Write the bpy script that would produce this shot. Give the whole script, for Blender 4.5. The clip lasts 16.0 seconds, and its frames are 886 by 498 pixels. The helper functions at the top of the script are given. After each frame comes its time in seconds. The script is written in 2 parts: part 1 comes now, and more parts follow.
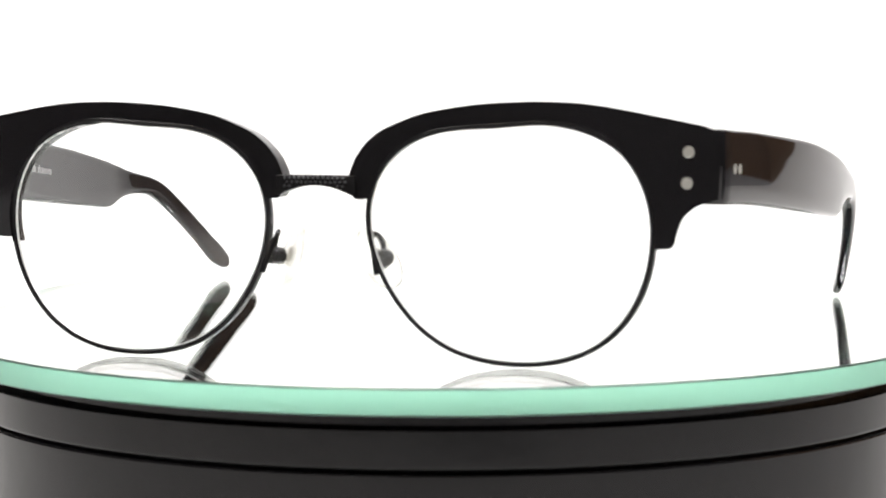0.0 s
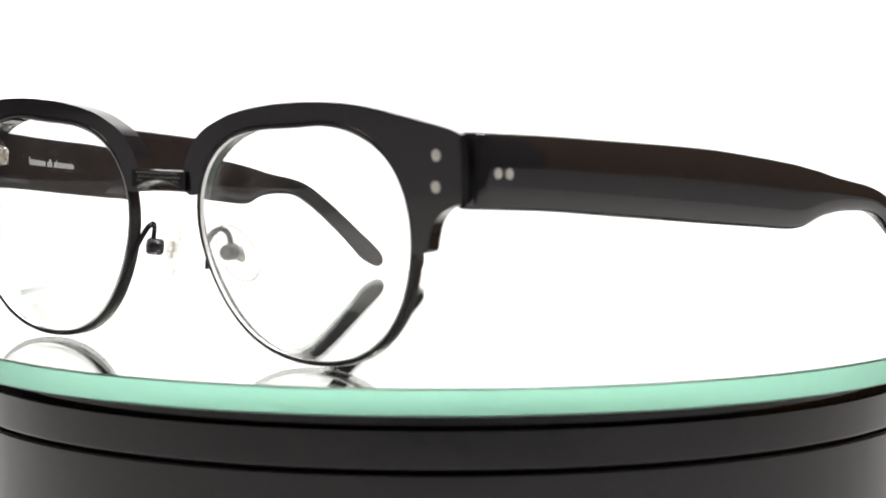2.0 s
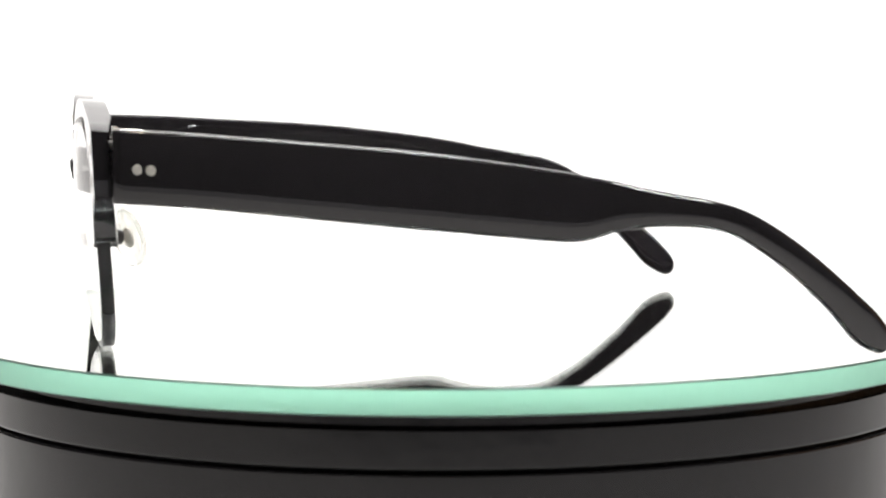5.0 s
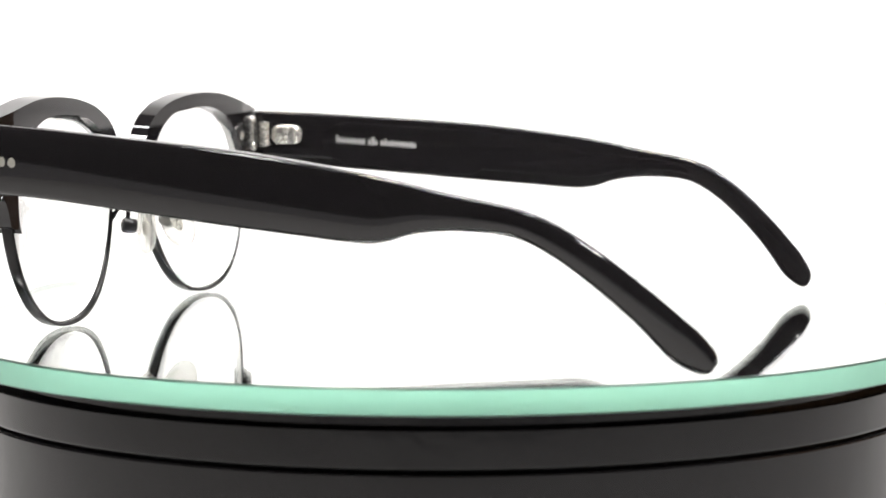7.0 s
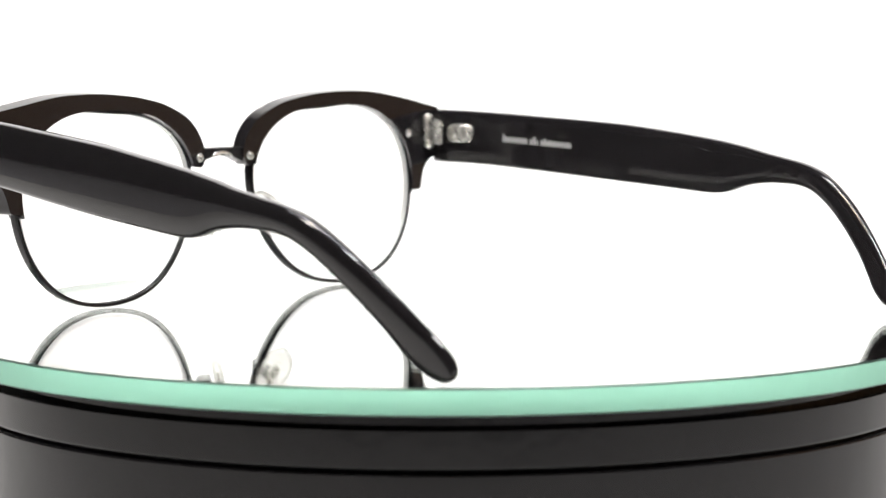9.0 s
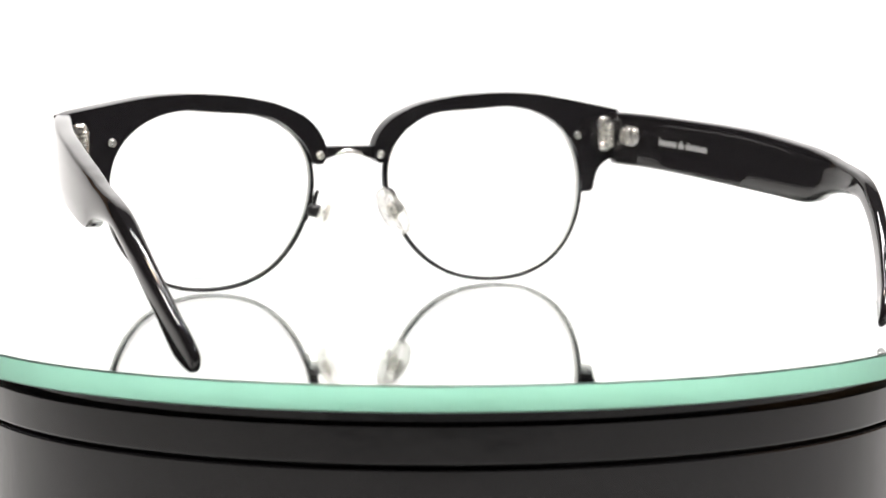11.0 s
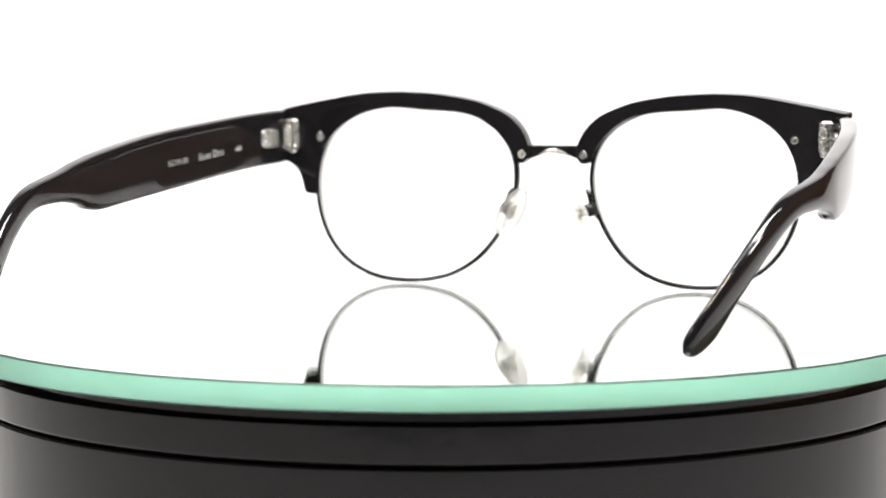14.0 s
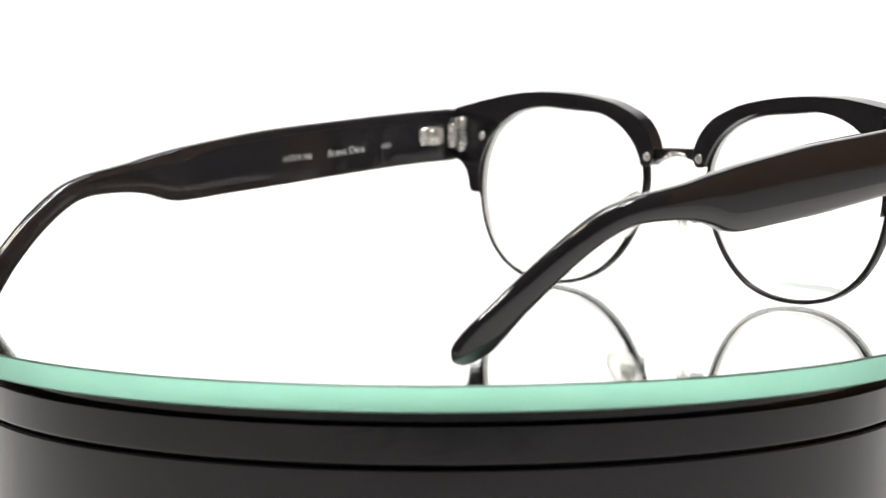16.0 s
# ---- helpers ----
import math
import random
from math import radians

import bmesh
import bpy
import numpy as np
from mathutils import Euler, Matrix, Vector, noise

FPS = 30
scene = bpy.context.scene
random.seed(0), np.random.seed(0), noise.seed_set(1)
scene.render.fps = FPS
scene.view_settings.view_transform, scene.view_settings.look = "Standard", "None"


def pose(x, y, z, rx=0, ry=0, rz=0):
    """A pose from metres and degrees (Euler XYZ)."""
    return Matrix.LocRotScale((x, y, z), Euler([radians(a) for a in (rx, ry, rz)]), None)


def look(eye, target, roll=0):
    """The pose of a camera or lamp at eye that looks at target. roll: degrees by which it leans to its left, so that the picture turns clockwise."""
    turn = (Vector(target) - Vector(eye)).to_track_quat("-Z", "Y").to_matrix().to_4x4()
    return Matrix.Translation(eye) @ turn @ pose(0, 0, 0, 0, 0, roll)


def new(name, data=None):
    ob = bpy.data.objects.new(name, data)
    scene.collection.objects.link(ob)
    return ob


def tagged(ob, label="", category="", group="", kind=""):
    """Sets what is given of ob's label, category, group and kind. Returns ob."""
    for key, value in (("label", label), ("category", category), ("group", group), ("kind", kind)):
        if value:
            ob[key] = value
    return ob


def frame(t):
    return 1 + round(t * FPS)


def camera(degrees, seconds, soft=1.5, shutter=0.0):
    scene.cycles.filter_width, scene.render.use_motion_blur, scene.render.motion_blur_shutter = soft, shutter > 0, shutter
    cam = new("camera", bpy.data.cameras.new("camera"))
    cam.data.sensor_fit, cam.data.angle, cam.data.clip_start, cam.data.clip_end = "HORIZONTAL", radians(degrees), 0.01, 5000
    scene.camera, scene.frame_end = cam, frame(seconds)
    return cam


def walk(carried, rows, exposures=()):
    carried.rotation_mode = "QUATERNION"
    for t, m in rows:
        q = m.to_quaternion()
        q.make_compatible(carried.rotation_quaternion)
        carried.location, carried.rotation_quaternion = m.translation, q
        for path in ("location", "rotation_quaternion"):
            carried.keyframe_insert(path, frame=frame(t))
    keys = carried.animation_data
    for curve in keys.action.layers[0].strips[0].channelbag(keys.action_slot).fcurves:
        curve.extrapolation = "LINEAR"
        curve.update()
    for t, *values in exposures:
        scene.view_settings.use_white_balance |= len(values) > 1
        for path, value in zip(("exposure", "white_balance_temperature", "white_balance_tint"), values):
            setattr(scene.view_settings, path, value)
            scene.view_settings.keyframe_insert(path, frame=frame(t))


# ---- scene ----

# ---- camera ----
cam = camera(21.208, 16.0)
cam.data.dof.use_dof = True
cam.data.dof.focus_distance = 0.48
cam.data.dof.aperture_fstop = 27
VIEW = Vector((-0.00137, 0.99659, -0.08252))
NEAR = Vector((0.0, -0.49279, 0.05556))
FAR = NEAR - VIEW * 0.00905  # the picture draws back a little once the focus has moved to the far rims
walk(cam, [(t, look(eye, eye + VIEW, -0.14)) for t, eye in ((0.0, NEAR), (8.9, NEAR), (10.5, FAR), (16.0, FAR))])

MM = 0.001


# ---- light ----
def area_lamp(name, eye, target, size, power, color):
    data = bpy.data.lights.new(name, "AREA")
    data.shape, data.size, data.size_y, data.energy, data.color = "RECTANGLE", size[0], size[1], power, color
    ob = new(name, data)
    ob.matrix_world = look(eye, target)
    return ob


world = bpy.data.worlds.new("room_light")
scene.world = world
world.use_nodes = True
world.node_tree.nodes["Background"].inputs[0].default_value = (0.9, 0.8, 0.7, 1)
world.node_tree.nodes["Background"].inputs[1].default_value = 0.05

# unseen overhead fill, added to brighten the set and the upper edges
area_lamp("top_fill", (0.0, 0.15, 1.05), (0.0, 0.2, 0.0), (0.26, 0.16), 4.5, (1.0, 0.99, 0.97))
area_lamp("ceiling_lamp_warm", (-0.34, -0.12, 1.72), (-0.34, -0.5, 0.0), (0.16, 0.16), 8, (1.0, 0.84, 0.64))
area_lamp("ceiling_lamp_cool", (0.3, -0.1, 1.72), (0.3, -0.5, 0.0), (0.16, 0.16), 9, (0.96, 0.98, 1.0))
# two added fills out of view, which lift the table that the arms reflect
area_lamp("table_fill_east", (1.05, -0.6, 1.75), (1.05, -0.6, 0.0), (0.28, 0.28), 29, (1.0, 0.97, 0.96))
area_lamp("table_fill_west", (-1.05, -0.6, 1.75), (-1.05, -0.6, 0.0), (0.28, 0.28), 25, (1.0, 0.96, 0.93))
# unseen strip lamp, added to bring the paper sweep up to white
area_lamp("backdrop_fill", (0.0, 0.1, 0.95), (0.0, 0.85, 0.25), (0.9, 0.1), 9, (1.0, 0.99, 1.0))


# ---- materials ----
def material(name, base, rough, metal=0.0, spec=0.5, coat=0.0, grain=0.0, grain_scale=900.0, bump=0.0, transmission=0.0, ior=1.5, vary=0.0):
    m = bpy.data.materials.new(name)
    m.use_nodes = True
    n, links = m.node_tree.nodes, m.node_tree.links
    b = n["Principled BSDF"]
    b.inputs["Base Color"].default_value = (*base, 1)
    b.inputs["Roughness"].default_value = rough
    b.inputs["Metallic"].default_value = metal
    b.inputs["Specular IOR Level"].default_value = spec
    b.inputs["Coat Weight"].default_value = coat
    b.inputs["Coat Roughness"].default_value = 0.03
    b.inputs["Transmission Weight"].default_value = transmission
    b.inputs["IOR"].default_value = ior
    if grain or bump or vary:
        co = n.new("ShaderNodeTexCoord")
        fine = n.new("ShaderNodeTexNoise")
        fine.inputs["Scale"].default_value = grain_scale
        fine.inputs["Detail"].default_value = 4
        broad = n.new("ShaderNodeTexNoise")
        broad.inputs["Scale"].default_value = grain_scale / 14
        broad.inputs["Detail"].default_value = 3
        for t in (fine, broad):
            links.new(co.outputs["Object"], t.inputs["Vector"])
        both = n.new("ShaderNodeMath")
        both.operation = "ADD"
        links.new(fine.outputs["Fac"], both.inputs[0])
        links.new(broad.outputs["Fac"], both.inputs[1])
        if grain:
            r = n.new("ShaderNodeMapRange")
            r.inputs["From Min"].default_value, r.inputs["From Max"].default_value = 0.6, 1.4
            r.inputs["To Min"].default_value, r.inputs["To Max"].default_value = max(rough - grain, 0), rough + grain
            links.new(both.outputs[0], r.inputs["Value"])
            links.new(r.outputs[0], b.inputs["Roughness"])
        if vary:
            mix = n.new("ShaderNodeMix")
            mix.data_type = "RGBA"
            mix.inputs["A"].default_value = (*[c * (1 - vary) for c in base], 1)
            mix.inputs["B"].default_value = (*[min(c * (1 + vary), 1) for c in base], 1)
            links.new(broad.outputs["Fac"], mix.inputs["Factor"])
            links.new(mix.outputs["Result"], b.inputs["Base Color"])
        if bump:
            bp = n.new("ShaderNodeBump")
            bp.inputs["Strength"].default_value = bump
            bp.inputs["Distance"].default_value = 0.0002
            links.new(fine.outputs["Fac"], bp.inputs["Height"])
            links.new(bp.outputs["Normal"], b.inputs["Normal"])
    return m


def clear(name, color, ior, rough=0.0):
    m = bpy.data.materials.new(name)
    m.use_nodes = True
    n, links = m.node_tree.nodes, m.node_tree.links
    n.remove(n["Principled BSDF"])
    g = n.new("ShaderNodeBsdfGlass")
    g.inputs["Color"].default_value = (*color, 1)
    g.inputs["IOR"].default_value = ior
    g.inputs["Roughness"].default_value = rough
    links.new(g.outputs[0], n["Material Output"].inputs["Surface"])
    return m


ACETATE = material("black_acetate", (0.012, 0.011, 0.012), 0.05, grain=0.015, grain_scale=700, vary=0.3)
LACQUER = material("black_lacquered_metal", (0.010, 0.0095, 0.010), 0.24, spec=0.25, grain=0.05, grain_scale=2500)
KNURL = material("knurled_black_metal", (0.03, 0.03, 0.032), 0.3, metal=0.6, grain=0.06, grain_scale=2500)
STEEL = material("polished_steel", (0.74, 0.72, 0.68), 0.24, metal=0.85, grain=0.1, grain_scale=1800, vary=0.1)
PEARL = material("silver_rivet", (0.4, 0.39, 0.35), 0.55, metal=0.3, grain=0.1, grain_scale=3000, vary=0.1)
PRINT = material("silver_print", (0.55, 0.545, 0.54), 0.5, grain=0.1, grain_scale=3000)
# a darker grey than PRINT, for the maker's mark
INK = material("darker_silver_ink", (0.34, 0.335, 0.34), 0.5, grain=0.1, grain_scale=3000)
LENS_EDGE = material("ground_lens_edge", (0.9, 0.9, 0.88), 0.45, transmission=0.3, ior=1.56)


# anti-reflection coated resin
LENS = material("coated_lens_resin", (0.985, 0.99, 0.985), 0.0, spec=0.08, transmission=1.0, ior=1.56)


def milky_silicone():
    m = clear("clear_silicone", (0.98, 0.98, 0.96), 1.41, 0.08)
    n, links = m.node_tree.nodes, m.node_tree.links
    g = n["Glass BSDF"]
    see = n.new("ShaderNodeBsdfTransparent")
    see.inputs["Color"].default_value = (0.97, 0.97, 0.96, 1)
    milk = n.new("ShaderNodeBsdfTranslucent")
    milk.inputs["Color"].default_value = (0.95, 0.94, 0.9, 1)
    a, b = n.new("ShaderNodeMixShader"), n.new("ShaderNodeMixShader")
    a.inputs[0].default_value, b.inputs[0].default_value = 0.22, 0.5
    links.new(g.outputs[0], a.inputs[1])
    links.new(milk.outputs[0], a.inputs[2])
    links.new(a.outputs[0], b.inputs[1])
    links.new(see.outputs[0], b.inputs[2])
    links.new(b.outputs[0], n["Material Output"].inputs["Surface"])
    return m


SILICONE = milky_silicone()
GLASS = clear("clear_glass", (0.99, 0.995, 0.99), 1.5)
GLASS_EDGE = clear("green_glass_edge", (0.575, 0.825, 0.725), 1.5, 0.3)
SILVER = material("mirror_silvering", (0.93, 0.95, 0.93), 0.0, metal=1.0)
PLASTIC = material("black_gloss_plastic", (0.006, 0.0055, 0.006), 0.11, spec=0.3, grain=0.06, grain_scale=45, vary=0.15, bump=1.0)
RUBBER = material("black_rubber", (0.006, 0.006, 0.006), 0.7, grain=0.1, grain_scale=900, bump=0.1)
PAPER = material("white_paper", (0.86, 0.86, 0.86), 0.75, grain=0.08, grain_scale=60, bump=0.05, vary=0.015)
LAMINATE = material("grey_laminate", (0.36, 0.36, 0.38), 0.5, grain=0.06, grain_scale=40, vary=0.03)
ROOM = material("brown_room_wall", (0.36, 0.21, 0.11), 0.8, grain=0.1, grain_scale=20, vary=0.2, bump=0.1)


# ---- mesh helpers ----
def mesh_object(name, bm, mat, smooth=True):
    bmesh.ops.recalc_face_normals(bm, faces=bm.faces)
    me = bpy.data.meshes.new(name)
    bm.to_mesh(me)
    bm.free()
    for m in (mat if isinstance(mat, (list, tuple)) else [mat]):
        me.materials.append(m)
    for p in me.polygons:
        p.use_smooth = smooth
    return new(name, me)


def part(name, bm, mat, parent, label="", smooth=True):
    ob = mesh_object(name, bm, mat, smooth)
    ob.parent = parent
    if label:
        tagged(ob, label)
    return ob


def soften(ob, width, segments=3, angle=35):
    mod = ob.modifiers.new("rounded", "BEVEL")
    mod.width, mod.segments, mod.limit_method, mod.angle_limit = width, segments, "ANGLE", radians(angle)
    mod.harden_normals = True
    return ob


def crisp(ob):
    ob.data.set_sharp_from_angle(angle=radians(9))
    return ob


def spline(points, steps=6):
    """Smooth open curve through a few control points."""
    pts = [np.array(p, float) for p in points]
    pts = [2 * pts[0] - pts[1]] + pts + [2 * pts[-1] - pts[-2]]
    out = []
    for i in range(1, len(pts) - 2):
        a, b, c, d = pts[i - 1:i + 3]
        for s in range(steps):
            t = s / steps
            out.append(0.5 * (2 * b + (c - a) * t + (2 * a - 5 * b + 4 * c - d) * t * t + (3 * b - a - 3 * c + d) * t ** 3))
    out.append(pts[-2])
    return out


def loft(rings, closed=True, caps=True, mirror=1):
    """Quads between rings of equally many points, in millimetres."""
    bm = bmesh.new()
    rows = [[bm.verts.new((p[0] * mirror * MM, p[1] * MM, p[2] * MM)) for p in r] for r in rings]
    n = len(rows[0])
    for a, b in zip(rows, rows[1:]):
        for i in range(n if closed else n - 1):
            j = (i + 1) % n
            bm.faces.new((a[i], a[j], b[j], b[i]))
    if caps:
        bm.faces.new(rows[0])
        bm.faces.new(rows[-1])
    return bm


def tube(path, radius, sides=10, mirror=1):
    rings = []
    pts = [Vector(p) for p in path]
    side = None
    for i, p in enumerate(pts):
        d = (pts[min(i + 1, len(pts) - 1)] - pts[max(i - 1, 0)]).normalized()
        u = d.orthogonal().normalized() if side is None else (side - d * side.dot(d)).normalized()
        side = u
        v = d.cross(u)
        rings.append([p + (u * math.cos(2 * math.pi * k / sides) + v * math.sin(2 * math.pi * k / sides)) * radius for k in range(sides)])
    return loft(rings, mirror=mirror)


def turned(profile, sides=24):
    """A solid turned round z from (radius, height) pairs in millimetres."""
    bm = bmesh.new()
    rings = []
    for r, z in profile:
        if r < 1e-6:
            rings.append([bm.verts.new((0, 0, z * MM))])
        else:
            rings.append([bm.verts.new((r * MM * math.cos(2 * math.pi * k / sides), r * MM * math.sin(2 * math.pi * k / sides), z * MM)) for k in range(sides)])
    for a, b in zip(rings, rings[1:]):
        for k in range(sides):
            j = (k + 1) % sides
            if len(a) == 1 and len(b) == 1:
                continue
            if len(a) == 1:
                bm.faces.new((a[0], b[k], b[j]))
            elif len(b) == 1:
                bm.faces.new((a[k], a[j], b[0]))
            else:
                bm.faces.new((a[k], a[j], b[j], b[k]))
    return bm


def placed(bm, at, axis, mirror=1):
    """Turn a z-built piece so that z points along axis and move it, in millimetres."""
    q = Vector((axis[0] * mirror, axis[1], axis[2])).to_track_quat("Z", "Y").to_matrix().to_4x4()
    bm.transform(Matrix.Translation((at[0] * mirror * MM, at[1] * MM, at[2] * MM)) @ q)
    return bm


# ---- setting ----
def sweep_backdrop():
    """White paper sweep: table, curve and rear wall, with thickness."""
    line = [(-0.4, -0.06), (0.55, -0.06)]
    line += [(0.55 + 0.3 * math.sin(a), 0.24 - 0.3 * math.cos(a)) for a in [math.pi / 2 * k / 12 for k in range(1, 13)]]
    line += [(0.85, 1.1)]
    bm = bmesh.new()
    top = [[bm.verts.new((x, y, z)) for y, z in line] for x in (-0.72, 0.72)]
    low = [[bm.verts.new((x, y + (0.012 if i > 6 else 0), z - 0.012)) for i, (y, z) in enumerate(line)] for x in (-0.72, 0.72)]
    n = len(line)
    for i in range(n - 1):
        bm.faces.new((top[0][i], top[1][i], top[1][i + 1], top[0][i + 1]))
        bm.faces.new((low[0][i], low[0][i + 1], low[1][i + 1], low[1][i]))
        for s in (0, 1):
            bm.faces.new((top[s][i], top[s][i + 1], low[s][i + 1], low[s][i]))
    for i in (0, n - 1):
        bm.faces.new((top[0][i], top[1][i], low[1][i], low[0][i]))
    ob = mesh_object("backdrop", bm, PAPER)
    tagged(ob, "white seamless paper sweep curving up behind the turntable", "backdrop", kind="structure")


def box_mesh(x0, x1, y0, y1, z0, z1):
    bm = bmesh.new()
    bmesh.ops.create_cube(bm, size=1)
    for v in bm.verts:
        v.co = ((x0 + x1) / 2 + v.co.x * (x1 - x0), (y0 + y1) / 2 + v.co.y * (y1 - y0), (z0 + z1) / 2 + v.co.z * (z1 - z0))
    return bm


def room():
    grey = material("dim_grey_wall", (0.115, 0.115, 0.126), 0.8, grain=0.1, grain_scale=20, vary=0.2, bump=0.1)
    dark = material("charcoal_wall", (0.055, 0.055, 0.06), 0.8, grain=0.1, grain_scale=20, vary=0.2, bump=0.1)
    for name, b in (("wall_north", (-2, 2, 2.0, 2.1, -0.8, 1.8)), ("wall_south", (-2, 2, -2.6, -2.5, -0.8, 1.8)),
                    ("wall_west", (-2.1, -2, -2.6, 2.1, -0.8, 1.8)), ("wall_east", (2, 2.1, -0.55, 2.1, -0.8, 1.8)),
                    ("wall_east_2", (2, 2.1, -2.6, -0.55, -0.8, 1.8)),
                    ("floor", (-2.1, 2.1, -2.6, 2.1, -0.9, -0.8)), ("ceiling", (-2.1, 2.1, -2.6, 2.1, 1.8, 1.9))):
        ob = mesh_object(name, box_mesh(*b), {"wall_east": ROOM, "wall_north": ROOM, "wall_west": dark}.get(name, grey), False)
        tagged(ob, {"wall_east": "warm brown wooden room wall", "wall_north": "warm brown wooden room wall", "wall_west": "plain charcoal room wall"}.get(name, "plain dim grey room surface"), name.split("_")[0], kind="structure")
    ob = mesh_object("table", box_mesh(-1.6, 1.6, -0.6, 0.9, -0.8, -0.0725), LAMINATE, False)
    tagged(ob, "plain grey laminate table under the white paper", "table", kind="structure")


# ---- turntable ----
def turntable():
    stand = new("turntable")
    tagged(stand, "round black glossy plastic display turntable on white paper", "turntable")
    base = turned([(0, -59.9), (97.6, -59.9), (98.3, -59.2), (98.35, -40), (98.3, -15.75), (98.2, -15.5), (97.95, -15.35), (0, -15.35)], 200)
    crisp(part("base", base, PLASTIC, stand, "black gloss housing"))
    platter = turned([(0, -14.55), (97.95, -14.55), (98.2, -14.45), (98.3, -14.2), (98.3, -8.0), (98.2, -7.85), (98.0, -7.8), (95.5, -7.8), (95.5, -5.0), (0, -5.0)], 200)
    turning = crisp(part("platter", platter, PLASTIC, stand, "turning black gloss rim"))
    core = turned([(0, -15.7), (96.4, -15.7), (96.4, -14.4), (0, -14.4)], 96)
    crisp(part("bearing_ring", core, RUBBER, stand, "dark recessed ring in the joint"))
    return turning


def mirror_disc():
    disc = new("mirror_disc")
    tagged(disc, "round mirror of thick clear glass with green edge", "mirror")
    sides = 192
    bm = bmesh.new()
    profile = [(0, 0.0), (102.7, 0.0), (103.06, -0.35), (103.06, -4.5), (102.8, -4.78)]
    rings = []
    for r, z in profile:
        rings.append([bm.verts.new((r * MM * math.cos(2 * math.pi * k / sides), r * MM * math.sin(2 * math.pi * k / sides), z * MM)) for k in range(sides)] if r else [bm.verts.new((0, 0, z * MM))])
    bm.faces.new(rings[1])
    bm.verts.remove(rings[0][0])
    for i, (a, b) in enumerate(zip(rings[1:], rings[2:])):
        for k in range(sides):
            f = bm.faces.new((a[k], a[(k + 1) % sides], b[(k + 1) % sides], b[k]))
            f.material_index = 1
    glass = part("glass_sheet", bm, [GLASS, GLASS_EDGE], disc, "clear glass with polished green edge", smooth=False)
    glass.visible_shadow = False
    back = turned([(0, -4.77), (102.6, -4.77), (102.6, -4.8), (0, -4.8)], sides)
    part("silver_backing", back, SILVER, disc, "silvered mirror coating", smooth=False)
    paint = turned([(0, -4.82), (102.5, -4.82), (102.5, -4.99), (0, -4.99)], sides)
    part("back_paint", paint, RUBBER, disc, "black protective paint under the mirror", smooth=False)
    return disc


# ---- eyeglasses ----
LENS_C = (34.1, 22.5)
HARMONICS = (23.567, 1.04, 0.628, 2.04, -0.291, -0.182, 0.946, -0.537, -0.193, -0.03, 0.013)


def opening(phi, grow=0.0):
    """The lens outline: x and z at an angle round the lens centre."""
    r = HARMONICS[0] + grow
    for k in range(1, 6):
        r += HARMONICS[2 * k - 1] * math.cos(k * phi) + HARMONICS[2 * k] * math.sin(k * phi)
    return LENS_C[0] + r * math.cos(phi), LENS_C[1] + r * math.sin(phi)


BROW_HARMONICS = (23.6, 0.897, 0.879, 1.975, -0.208, -0.136, 1.167, -0.033, 0.082)


def brow_opening(phi, grow=0.0):
    """The edge of the brow over the lens, smoother than the lens outline."""
    r = BROW_HARMONICS[0] + grow
    for k in range(1, 5):
        r += BROW_HARMONICS[2 * k - 1] * math.cos(k * phi) + BROW_HARMONICS[2 * k] * math.sin(k * phi)
    return LENS_C[0] + r * math.cos(phi), LENS_C[1] + r * math.sin(phi)


def front_y(x, z=35.0):
    return -76.9 + 0.036 * abs(x) - 0.05 * (z - 35)


def rear_y(x, z=35.0):
    return -73.04 + 0.0442 * abs(x) - 0.05 * (z - 35)


def mid_y(x, z=22.0):
    return -73.95 + 0.04 * (abs(x) - 35) - 0.088 * (z - 22) + 0.001 * (abs(x) - 35) ** 2 + 0.0013 * (z - 22) ** 2


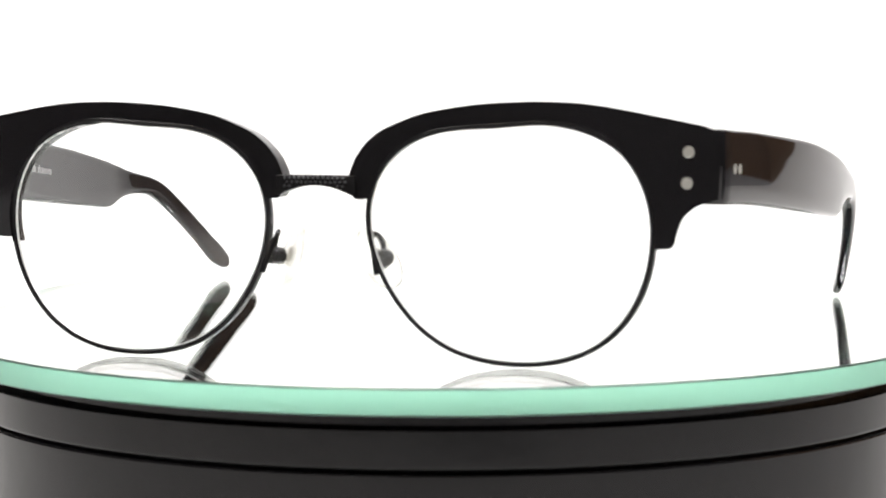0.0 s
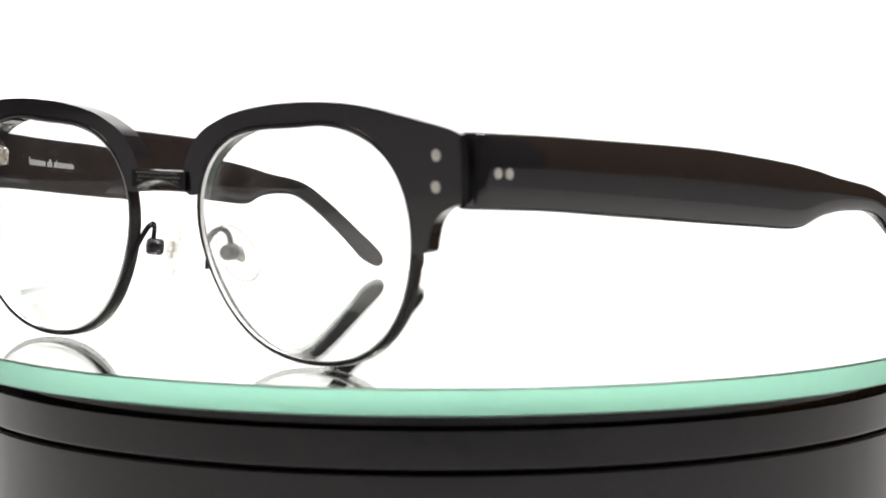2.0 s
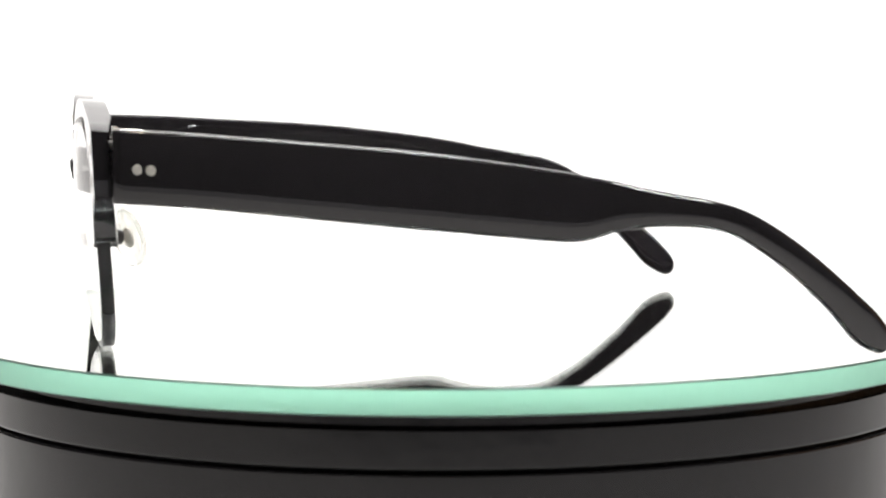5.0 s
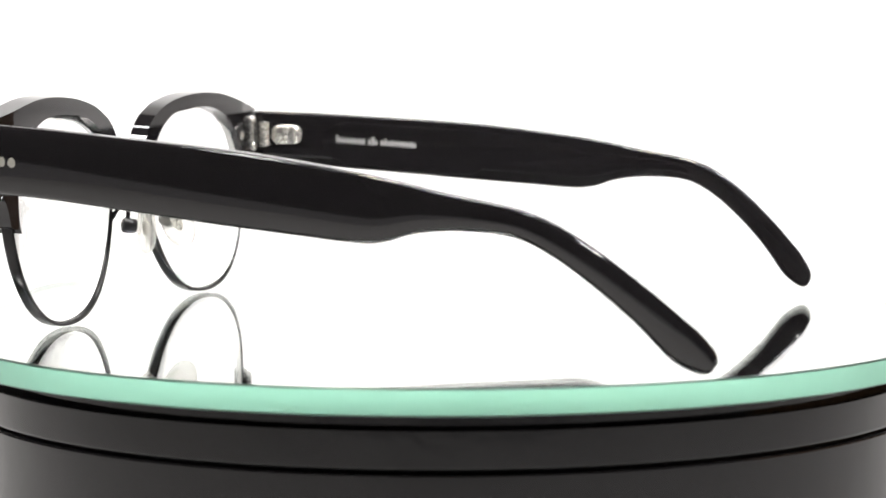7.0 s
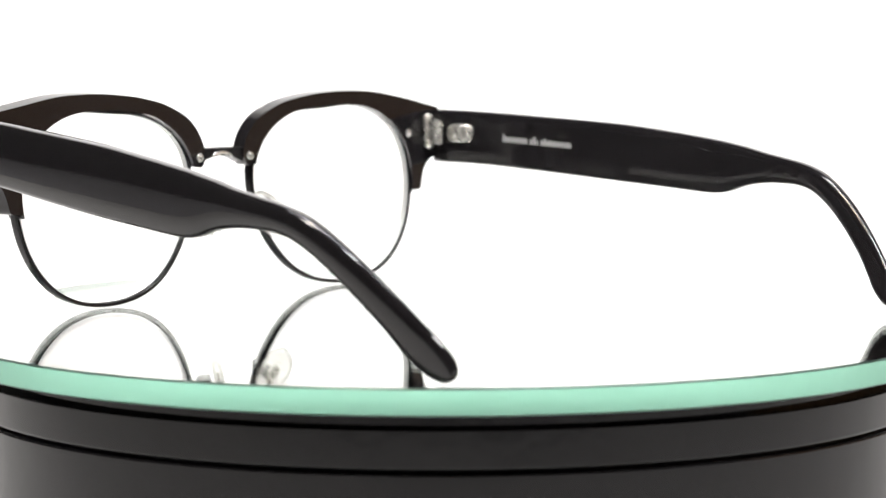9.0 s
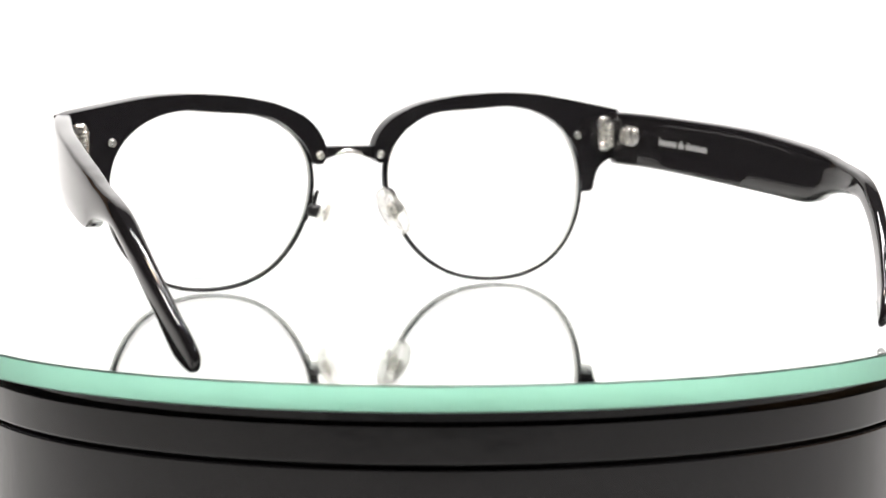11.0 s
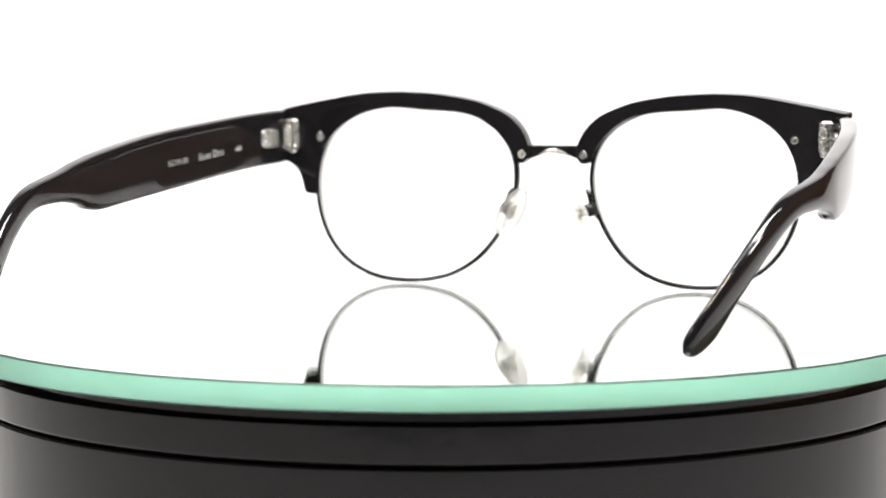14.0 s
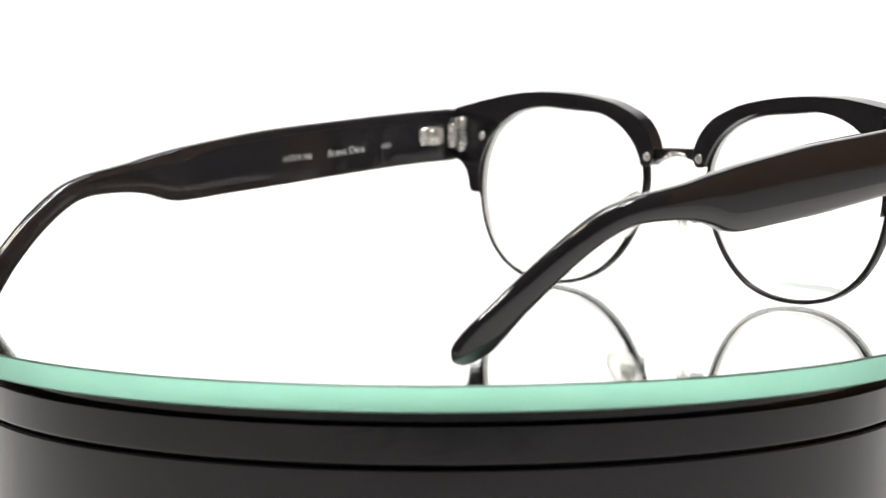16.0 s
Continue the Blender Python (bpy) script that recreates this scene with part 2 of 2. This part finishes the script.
def brow_piece(side, parent):
    nose = spline([(10.1, 30.4), (8.6, 30.0), (6.8, 30.4), (6.0, 33.3), (7.0, 36.7), (8.8, 39.5), (11.3, 41.8), (14.4, 43.4),
                   (19.6, 45.3), (27.2, 46.7), (34.5, 47.35), (42.2, 47.5), (50.0, 47.0), (59.3, 45.4), (69.0, 43.5)], 5)
    end = spline([(71.6, 42.6), (71.8, 36.5), (71.5, 30.9)], 4)
    horn = spline([(69.9, 30.3), (67.8, 29.5), (65.6, 27.6), (64.5, 25.0), (64.0, 23.0), (63.2, 22.2), (61.6, 22.0), (60.3, 22.0)], 5)
    if side < 0:
        nose = [(x, z - 0.4 * max(0.0, min(1.0, (z - 33) / 8))) for x, z in nose]
    hole = [brow_opening(radians(a)) for a in range(-3, 164, 4)]
    outline = [tuple(p) for p in nose + end + horn] + hole
    wide = [brow_opening(radians(a), -0.5 * max(0.0, math.sin(radians(a)))) for a in range(-3, 164, 4)]
    face = outline[:-len(hole)] + wide
    bm = loft([[(x, front_y(x, z), z) for x, z in face], [(x * 0.985, rear_y(x, z), z - 0.3 * max(0.0, min(1.0, (z - 30) / 10))) for x, z in outline]], mirror=side)
    bmesh.ops.bisect_plane(bm, geom=bm.verts[:] + bm.edges[:] + bm.faces[:], plane_co=(60 * side * MM, 0, 0), plane_no=(1, 0, 0))
    for v in bm.verts:
        x, y, z = abs(v.co.x) / MM, v.co.y / MM, v.co.z / MM
        if x > 60.01 and y > (front_y(x, z) + rear_y(x, z)) / 2:
            v.co.y -= 0.12 * (x - 60) * MM
    brow = soften(part("brow_piece", bm, ACETATE, parent, "glossy black acetate brow"), 0.8 * MM, 4, 40)
    for x, z in ((66.4, 38.9), (66.1, 33.55)):
        dot = placed(turned([(0, 0.07), (0.98, 0.06), (1.06, 0.0), (1.06, -0.8), (0, -0.8)], 20), (x, front_y(x, z), z), (0, -1, -0.05), side)
        part("rivet", dot, PEARL, brow, "round silver rivet head")
    for x, z in ((58.9, 36.1), (7.7, 32.2)):
        screw = placed(turned([(0, -0.1), (0.32, -0.1), (0.38, 0.35), (0.8, 0.35), (0.98, 0.15), (0.98, -0.8), (0, -0.8)], 20), (x, rear_y(x, z), z), (0, 1, 0.05), side)
        part("screw", screw, STEEL, brow, "small steel screw")
    return brow


def rim(side, parent):
    rings = []
    n = 144
    bm = bmesh.new()
    m = 16
    section = [(0.5 * math.copysign(abs(math.cos(a)) ** 0.45, math.cos(a)), 1.25 * math.copysign(abs(math.sin(a)) ** 0.45, math.sin(a)))
               for a in [2 * math.pi * (i + 0.5) / m for i in range(m)]]
    for k in range(n):
        phi = 2 * math.pi * k / n
        ring = []
        for w, d in section:
            x, z = opening(phi, w + 0.1)
            ring.append(bm.verts.new((x * side * MM, (mid_y(x, z) + d) * MM, z * MM)))
        rings.append(ring)
    for k in range(n):
        a, b = rings[k], rings[(k + 1) % n]
        for i in range(m):
            j = (i + 1) % m
            bm.faces.new((a[i], a[j], b[j], b[i]))
    ob = part("rim", bm, LACQUER, parent, "thin black metal rim")
    return ob


def lens(side, parent):
    n, m = 120, 14
    bm = bmesh.new()

    def surface(front):
        rows = []
        for j in range(1, m + 1):
            row = []
            for k in range(n):
                phi = 2 * math.pi * k / n
                x, z = opening(phi, -0.5)
                x, z = LENS_C[0] + (x - LENS_C[0]) * j / m, LENS_C[1] + (z - LENS_C[1]) * j / m
                rho = (x - LENS_C[0]) ** 2 + (z - LENS_C[1]) ** 2
                y = mid_y(x, z) + (-2.6 + rho / 420 if front else -1.8 + rho / 215)
                row.append(bm.verts.new((x * side * MM, y * MM, z * MM)))
            rows.append(row)
        c = bm.verts.new((LENS_C[0] * side * MM, (mid_y(*LENS_C) + (-2.6 if front else -1.8)) * MM, LENS_C[1] * MM))
        for k in range(n):
            bm.faces.new((c, rows[0][k], rows[0][(k + 1) % n]))
        for a, b in zip(rows, rows[1:]):
            for k in range(n):
                bm.faces.new((a[k], a[(k + 1) % n], b[(k + 1) % n], b[k]))
        return rows[-1]

    f, r = surface(True), surface(False)
    edge = []
    for k in range(n):
        edge.append(bm.faces.new((f[k], f[(k + 1) % n], r[(k + 1) % n], r[k])))
    bmesh.ops.recalc_face_normals(bm, faces=bm.faces)
    sharp = [e for face in edge for e in face.edges if len({v for v in e.verts} & set(f)) == 2 or len({v for v in e.verts} & set(r)) == 2]
    for face in edge:
        face.material_index = 1
    for e in sharp:
        e.smooth = False
    ob = part("lens", bm, [LENS, LENS_EDGE], parent, "clear spectacle lens")
    ob.visible_shadow = False
    return ob


def bridge(parent):
    top = [(x, 34.3) for x in (-7.4, -4, 0, 4, 7.4)]
    low = [(x, 30.7 + 1.7 * max(0, 1 - (x / 6.6) ** 2)) for x in [7.4 - 0.74 * k for k in range(21)]]
    outline = top + low
    bm = loft([[(x, -77.3, z) for x, z in outline], [(x, -73.6, z) for x, z in outline]])
    ob = soften(part("bridge", bm, LACQUER, parent, "black metal bridge with knurled front"), 0.25 * MM, 2)
    stud = bmesh.new()
    ring = [stud.verts.new((0.42 * math.cos(a) * MM, 0, 0.36 * math.sin(a) * MM)) for a in (0, math.pi / 2, math.pi, 3 * math.pi / 2)]
    tip = stud.verts.new((0, -0.38 * MM, 0))
    for i in range(4):
        stud.faces.new((ring[i], ring[(i + 1) % 4], tip))
    shared = None
    for row in range(4):
        for col in range(13):
            x = -5.6 + 0.9 * col + (0.45 if row % 2 else 0)
            z = 33.8 - 0.72 * row
            if z < 31.3 + 1.7 * max(0, 1 - (x / 6.6) ** 2) or abs(x) > 5.9:
                continue
            if shared is None:
                one = part("stud", stud, KNURL, ob, smooth=False)
                shared = one.data
            else:
                one = new("stud", shared)
                one.parent = ob
            one.location = (x * MM, -77.28 * MM, z * MM)
    saddle = []
    for k in range(15):
        x = -3.4 + 6.8 * k / 14
        lo = 30.75 + 1.7 * (1 - (x / 6.6) ** 2)
        hi = lo + 1.25 * max(0.02, 1 - (x / 3.45) ** 2) ** 0.6
        saddle.append([(x, -73.62, hi), (x, -73.45, (hi + lo) / 2 + 0.1), (x, -73.6, lo + 0.02), (x, -74.6, lo - 0.03), (x, -75.0, (hi + lo) / 2)])
    part("saddle", loft(saddle), STEEL, ob, "polished steel inner curve of the bridge")
    return ob


def nose_pad(side, parent):
    path = spline([(10.7, -74.9, 16.6), (10.2, -74.2, 18.6), (9.6, -73.2, 20.8), (9.1, -71.9, 22.9), (9.2, -70.4, 23.7), (9.9, -69.4, 22.7), (10.4, -69.2, 20.6), (10.3, -69.0, 19.4)], 5)
    arm = part("pad_arm", tube(path, 0.5, 8, side), LACQUER, parent, "bent black wire pad arm")
    n = Vector((-0.72, 0.62, -0.18)).normalized()
    up = Vector((-0.52, -0.2, 0.83))
    up = (up - n * up.dot(n)).normalized()
    wide = n.cross(up)
    c = Vector((8.2, -65.9, 18.8))
    rings = []
    for h, s in ((-1.1, 0.0), (-1.1, 0.72), (-0.75, 0.92), (-0.2, 1.0), (0.5, 0.96), (0.95, 0.8), (1.2, 0.45), (1.25, 0.0)):
        ring = []
        for k in range(28):
            a = 2 * math.pi * k / 28
            ring.append(c + n * h + up * (6.4 * max(s, 0.01) * math.sin(a)) + wide * (3.5 * max(s, 0.01) * math.cos(a) * (1 - 0.14 * math.sin(a))))
        rings.append(ring)
    pad = part("nose_pad", loft(rings, mirror=side), SILICONE, arm, "clear silicone nose pad")
    pad.visible_shadow = False
    core = []
    for h, s in ((-0.5, 0.7), (-0.45, 1.0), (0.1, 1.0), (0.15, 0.7)):
        core.append([c + n * h + up * (2.2 * s * math.sin(2 * math.pi * k / 20)) + wide * (1.15 * s * math.cos(2 * math.pi * k / 20)) for k in range(20)])
    part("pad_insert", loft(core, mirror=side), STEEL, arm, "oval metal core inside the pad")
    box = placed(turned([(0, -1.6), (1.2, -1.6), (1.6, -1.25), (1.65, 1.1), (1.25, 1.6), (0.75, 1.6), (0.7, 1.15), (0, 1.15)], 20), (10.2, -69.0, 19.2), (0.5, -0.75, 0.1), side)
    part("pad_box", box, KNURL, arm, "black pad holder with a tiny screw")
    screw = placed(turned([(0, 0.5), (0.35, 0.45), (0.5, 0.2), (0.5, 0), (0, 0)], 12), (9.7, -68.2, 19.2), (-0.5, 0.75, -0.1), side)
    part("pad_post", screw, STEEL, arm, "steel post behind the pad")


def temple_x(y, bow):
    """How far out the arm's outer face lies; bow: peak, its place, bend and the curl of the tail."""
    peak, at, bend, curl = bow
    return peak - bend * (y - at) ** 2 - curl * max(0.0, (y - at) / 50) ** 2


# centre line of the temple: y, z, height, thickness, all in millimetres
TEMPLE = [(-70.9, 36.1, 13.1, 4.4), (-57, 35.25, 13.1, 4.4), (-43, 34.0, 13.3, 4.3), (-19, 31.7, 13.7, 4.1), (-4, 30.0, 13.2, 3.9), (4, 29.0, 12.8, 3.8),
          (9, 28.45, 12.3, 3.7), (12.5, 28.3, 11.2, 3.6), (17, 28.5, 9.0, 3.5), (21.7, 28.25, 7.2, 3.4), (27.1, 27.8, 6.0, 3.3), (35.1, 26.7, 5.1, 3.2),
          (41.6, 24.4, 5.1, 3.1), (50.2, 19.1, 5.5, 2.7), (58.5, 12.7, 6.0, 2.4), (63, 8.7, 6.6, 2.2), (65.9, 6.1, 7.0, 2.1), (68.7, 4.0, 6.0, 2.0), (70.6, 2.7, 4.4, 1.8), (71.5, 2.1, 2.0, 1.4)]


def raised(y, lift):
    """How far an arm is bent up at y; lift: its slope and its offset at the hinge."""
    return lift[0] * (y + 69) * (1 - 0.25 * max(0.0, (y - 45) / 25)) + lift[1]


def temple_at(y):
    ys = [p[0] for p in TEMPLE]
    return tuple(float(np.interp(y, ys, [p[i] for p in TEMPLE])) for i in (1, 2, 3))


def temple(side, parent, curl, lift):
    line = spline(TEMPLE, 5)
    rings = []
    for i, p in enumerate(line):
        a, b = line[max(i - 1, 0)], line[min(i + 1, len(line) - 1)]
        d = np.array([b[0] - a[0], b[1] - a[1]])
        d /= np.linalg.norm(d)
        if p[0] < 34:  # upright cuts along the broad part
            d = d * ((p[0] - 18) / 16 if p[0] > 18 else 0.0) + np.array([1.0, 0.0]) * (1 - ((p[0] - 18) / 16 if p[0] > 18 else 0.0))
            d /= np.linalg.norm(d)
        up = np.array([-d[1], d[0]])
        h, th = p[2] / 2, p[3]
        r = min(0.9 + 0.12 * min(1.0, max(0.0, (p[0] - 4) / 34)), h * 0.8, th * 0.48)
        ring = []
        cut = []
        for sx, sz in ((1, 1), (-1, 1), (-1, -1), (1, -1)):
            arc = [(math.cos(t), math.sin(t)) for t in (0, math.pi / 6, math.pi / 3, math.pi / 2)]
            if sx * sz < 0:
                arc.reverse()
            cut += [(sx * (th / 2 - r + r * c), sz * (h - r + r * s)) for c, s in arc]
            if (sx, sz) == (-1, 1):
                cut += [(-th / 2 - 0.05, h * 0.35), (-th / 2 - 0.05, -h * 0.35)]
        cut += [(th / 2 + 0.16, -h * 0.4), (th / 2 + 0.16, h * 0.4)]
        lean = 0.02 * max(0.0, min(1.0, (40 - p[0]) / 20))
        for w, v in cut:
            w += lean * v
            y, z = p[0] + up[0] * v, p[1] + up[1] * v
            bent = p[0] + (y - p[0]) * (1 - 0.7 * min(1.0, max(0.0, (p[0] - 30) / 20)))
            ring.append((temple_x(bent, curl) - th / 2 + w, y - (150 * lift[0] * max(0.0, (y - 20) / 50) ** 2), z + raised(y, lift)))
        rings.append(ring)
    first = rings[0]
    mid = np.mean(np.array(first), axis=0)
    rings[0] = [(mid[0] + (p[0] - mid[0]) * 0.82, p[1], mid[2] + (p[2] - mid[2]) * 0.94) for p in first]
    rings.insert(1, [(p[0], p[1] + 0.35, p[2]) for p in first])
    ob = part("temple", loft(rings, mirror=side), ACETATE, parent, "glossy black acetate temple arm")
    for y, z in ((-66.6, 35.6), (-64.25, 35.45)):
        dot = placed(turned([(0, 0.24), (0.86, 0.23), (0.93, 0.17), (0.93, -0.8), (0, -0.8)], 20), (temple_x(y, curl), y, z + raised(y, lift)), (1, -0.12, 0), side)
        part("rivet", dot, PEARL, ob, "round silver rivet head")
    # flat inner facet with a rounded front end
    pts = []
    for k in range(41):
        y = -54.5 + 68.5 * k / 40
        zc, h, th = temple_at(y)
        s = min(1.0, math.sqrt(max(0.0, 1 - max(0.0, (-46.5 - y) / 8.0) ** 2)) + 0.02)
        s *= math.sqrt(max(0.02, 1 - max(0.0, (y + 4) / 18.1) ** 2))
        x = temple_x(y, curl) - th + 0.16 * max(0.0, (y + 30) / 44)
        zc += raised(y, lift)
        pts.append([(x - 0.17, y, zc - 0.1 + (h / 2 - 1.9) * s), (x - 0.17, y, zc - 0.1 - (h / 2 - 1.2) * s), (x + 0.3, y, zc - 0.1 - (h / 2 - 0.9) * s), (x + 0.3, y, zc - 0.1 + (h / 2 - 1.6) * s)])
    part("inner_facet", loft(pts, mirror=side), ACETATE, ob, "flat polished facet inside the arm", smooth=False)
    return ob


def hinge(side, parent, curl):
    xb = 66.4
    body = []
    for d, s in ((0.0, 1.0), (1.1, 1.0), (1.4, 0.85)):
        ring = []
        for k in range(24):
            a = 2 * math.pi * k / 24
            c, q = math.cos(a), math.sin(a)
            ring.append((xb + 1.8 * s * math.copysign(abs(c) ** 0.5, c), rear_y(xb) - 1.2 + d, 36.4 + 4.2 * s * math.copysign(abs(q) ** 0.5, q)))
        body.append(ring)
    ob = part("hinge", loft(body, mirror=side), STEEL, parent, "five-barrel steel hinge")
    leaf = []
    for d, s in ((0.0, 1.0), (0.55, 1.0), (0.8, 0.85)):
        ring = []
        for k in range(24):
            a = 2 * math.pi * k / 24
            c, q = math.cos(a), math.sin(a)
            y = -62.9 + 3.6 * s * math.copysign(abs(c) ** 0.6, c)
            ring.append((temple_x(y, curl) - 4.25 - d, y, 36.0 + 2.3 * s * math.copysign(abs(q) ** 0.6, q)))
        leaf.append(ring)
    part("hinge_leaf", loft(leaf, mirror=side), STEEL, ob, "rounded steel hinge leaf")
    for k in range(5):
        knuckle = placed(turned([(0, 0), (1.1, 0), (1.25, 0.12), (1.25, 1.0), (1.1, 1.12), (0, 1.12)], 16), (66.2, -67.4, 33.3 + 1.16 * k), (0, 0, 1), side)
        part("knuckle", knuckle, STEEL, ob)
    for z in (33.2, 39.6):
        dome = placed(turned([(0, 0.7), (0.5, 0.6), (0.9, 0.3), (1.05, 0)], 16), (65.8, rear_y(65.8, z) + 0.2, z), (0, 1, 0), side)
        part("dome_pin", dome, STEEL, ob)
    for y, z in ((-60.6, 34.9), (-60.6, 37.1), (-62.9, 34.9), (-62.9, 37.1)):
        dome = placed(turned([(0, 0.5), (0.4, 0.42), (0.7, 0.2), (0.8, 0)], 16), (temple_x(y, curl) - 5.0, y, z), (-1, 0, 0), side)
        part("dome_pin", dome, STEEL, ob)


def lettering(body, size, y0, z0, slope, parent, curl, side, label):
    """Printed words on the inside of a temple arm, read from the wearer's side."""
    cu = bpy.data.curves.new("print", "FONT")
    cu.body, cu.size, cu.resolution_u = body, size, 3
    tmp = bpy.data.objects.new("print", cu)
    scene.collection.objects.link(tmp)
    bpy.context.view_layer.update()
    me = bpy.data.meshes.new_from_object(tmp.evaluated_get(bpy.context.evaluated_depsgraph_get()))
    bpy.data.objects.remove(tmp)
    for v in me.vertices:
        u, w = v.co.x, v.co.y
        y = y0 - u
        th = temple_at(y)[2]
        v.co = ((temple_x(y, curl) - th - 0.21) * side * MM, y * MM, (z0 + w + slope * u) * MM)
    me.materials.append(PRINT)
    ob = new("lettering", me)
    ob.parent = parent
    tagged(ob, label)
    return ob


def bars(widths, y0, z0, height, slope, parent, curl, side, label):
    bm = bmesh.new()
    u = 0.0
    for w, tall in widths:
        quad = []
        for du, dz in ((0, 0), (w, 0), (w, tall), (0, tall)):
            y = y0 + u + du
            th = temple_at(y)[2]
            quad.append(bm.verts.new(((temple_x(y, curl) - th - 0.21) * side * MM, y * MM, (z0 + dz * height - slope * (u + du)) * MM)))
        bm.faces.new(quad)
        u += w + 0.12
    part("printed_mark", bm, INK, parent, label, smooth=False)


LEFT_BOW, RIGHT_BOW = (84.27, 32.7, 0.001132, 7.9), (81.53, 11.6, 0.00133, 8.8)
LEFT_LIFT, RIGHT_LIFT = (0.0098, 0.18), (0.0317, -0.76)


def eyeglasses():
    specs = new("eyeglasses")
    tagged(specs, "black browline eyeglasses with thin metal rims standing on a mirror", "eyeglasses")
    arms = {}
    for side, curl in ((1, LEFT_BOW), (-1, RIGHT_BOW)):
        brow_piece(side, specs)
        rim(side, specs)
        lens(side, specs)
        nose_pad(side, specs)
        arms[side] = temple(side, specs, curl, LEFT_LIFT if side > 0 else RIGHT_LIFT)
        hinge(side, specs, curl)
    bridge(specs)
    lettering("51\u25a119-150", 1.75, -19.9, 31.2, 0.07, arms[1], LEFT_BOW, 1, "silver size marking")
    lettering("Scent Dice", 2.45, -32.8, 31.9, 0.09, arms[1], LEFT_BOW, 1, "silver printed words")
    lettering("ABB", 1.6, -48.2, 33.4, 0.1, arms[1], LEFT_BOW, 1, "silver printed letters")
    strokes = [(0.5, 0.01) if k in (9, 13) else (0.5 + 0.18 * (k % 3), 1.0 if k in (0, 11, 15) else 0.66 + 0.06 * (k % 2)) for k in range(25)]
    bars(strokes,
         -50.8, 34.2, 1.9, 0.06, arms[-1], RIGHT_BOW, -1, "silver printed maker's mark, unreadable")
    return specs, arms


sweep_backdrop()
room()
platter_part = turntable()
disc_thing = mirror_disc()
specs_thing, arms = eyeglasses()


def motions():
    rows, shifted = [], []
    for k in range(17):
        turn = pose(0, 0, 0, 0, 0, -(15.189 + 13.066 * k))
        rows.append((float(k), turn))
        shifted.append((float(k), turn @ pose(-0.0033, 0, -0.0009, -0.487, 0.069, 0)))
    walk(platter_part, rows)
    walk(disc_thing, rows)
    walk(specs_thing, shifted)


motions()
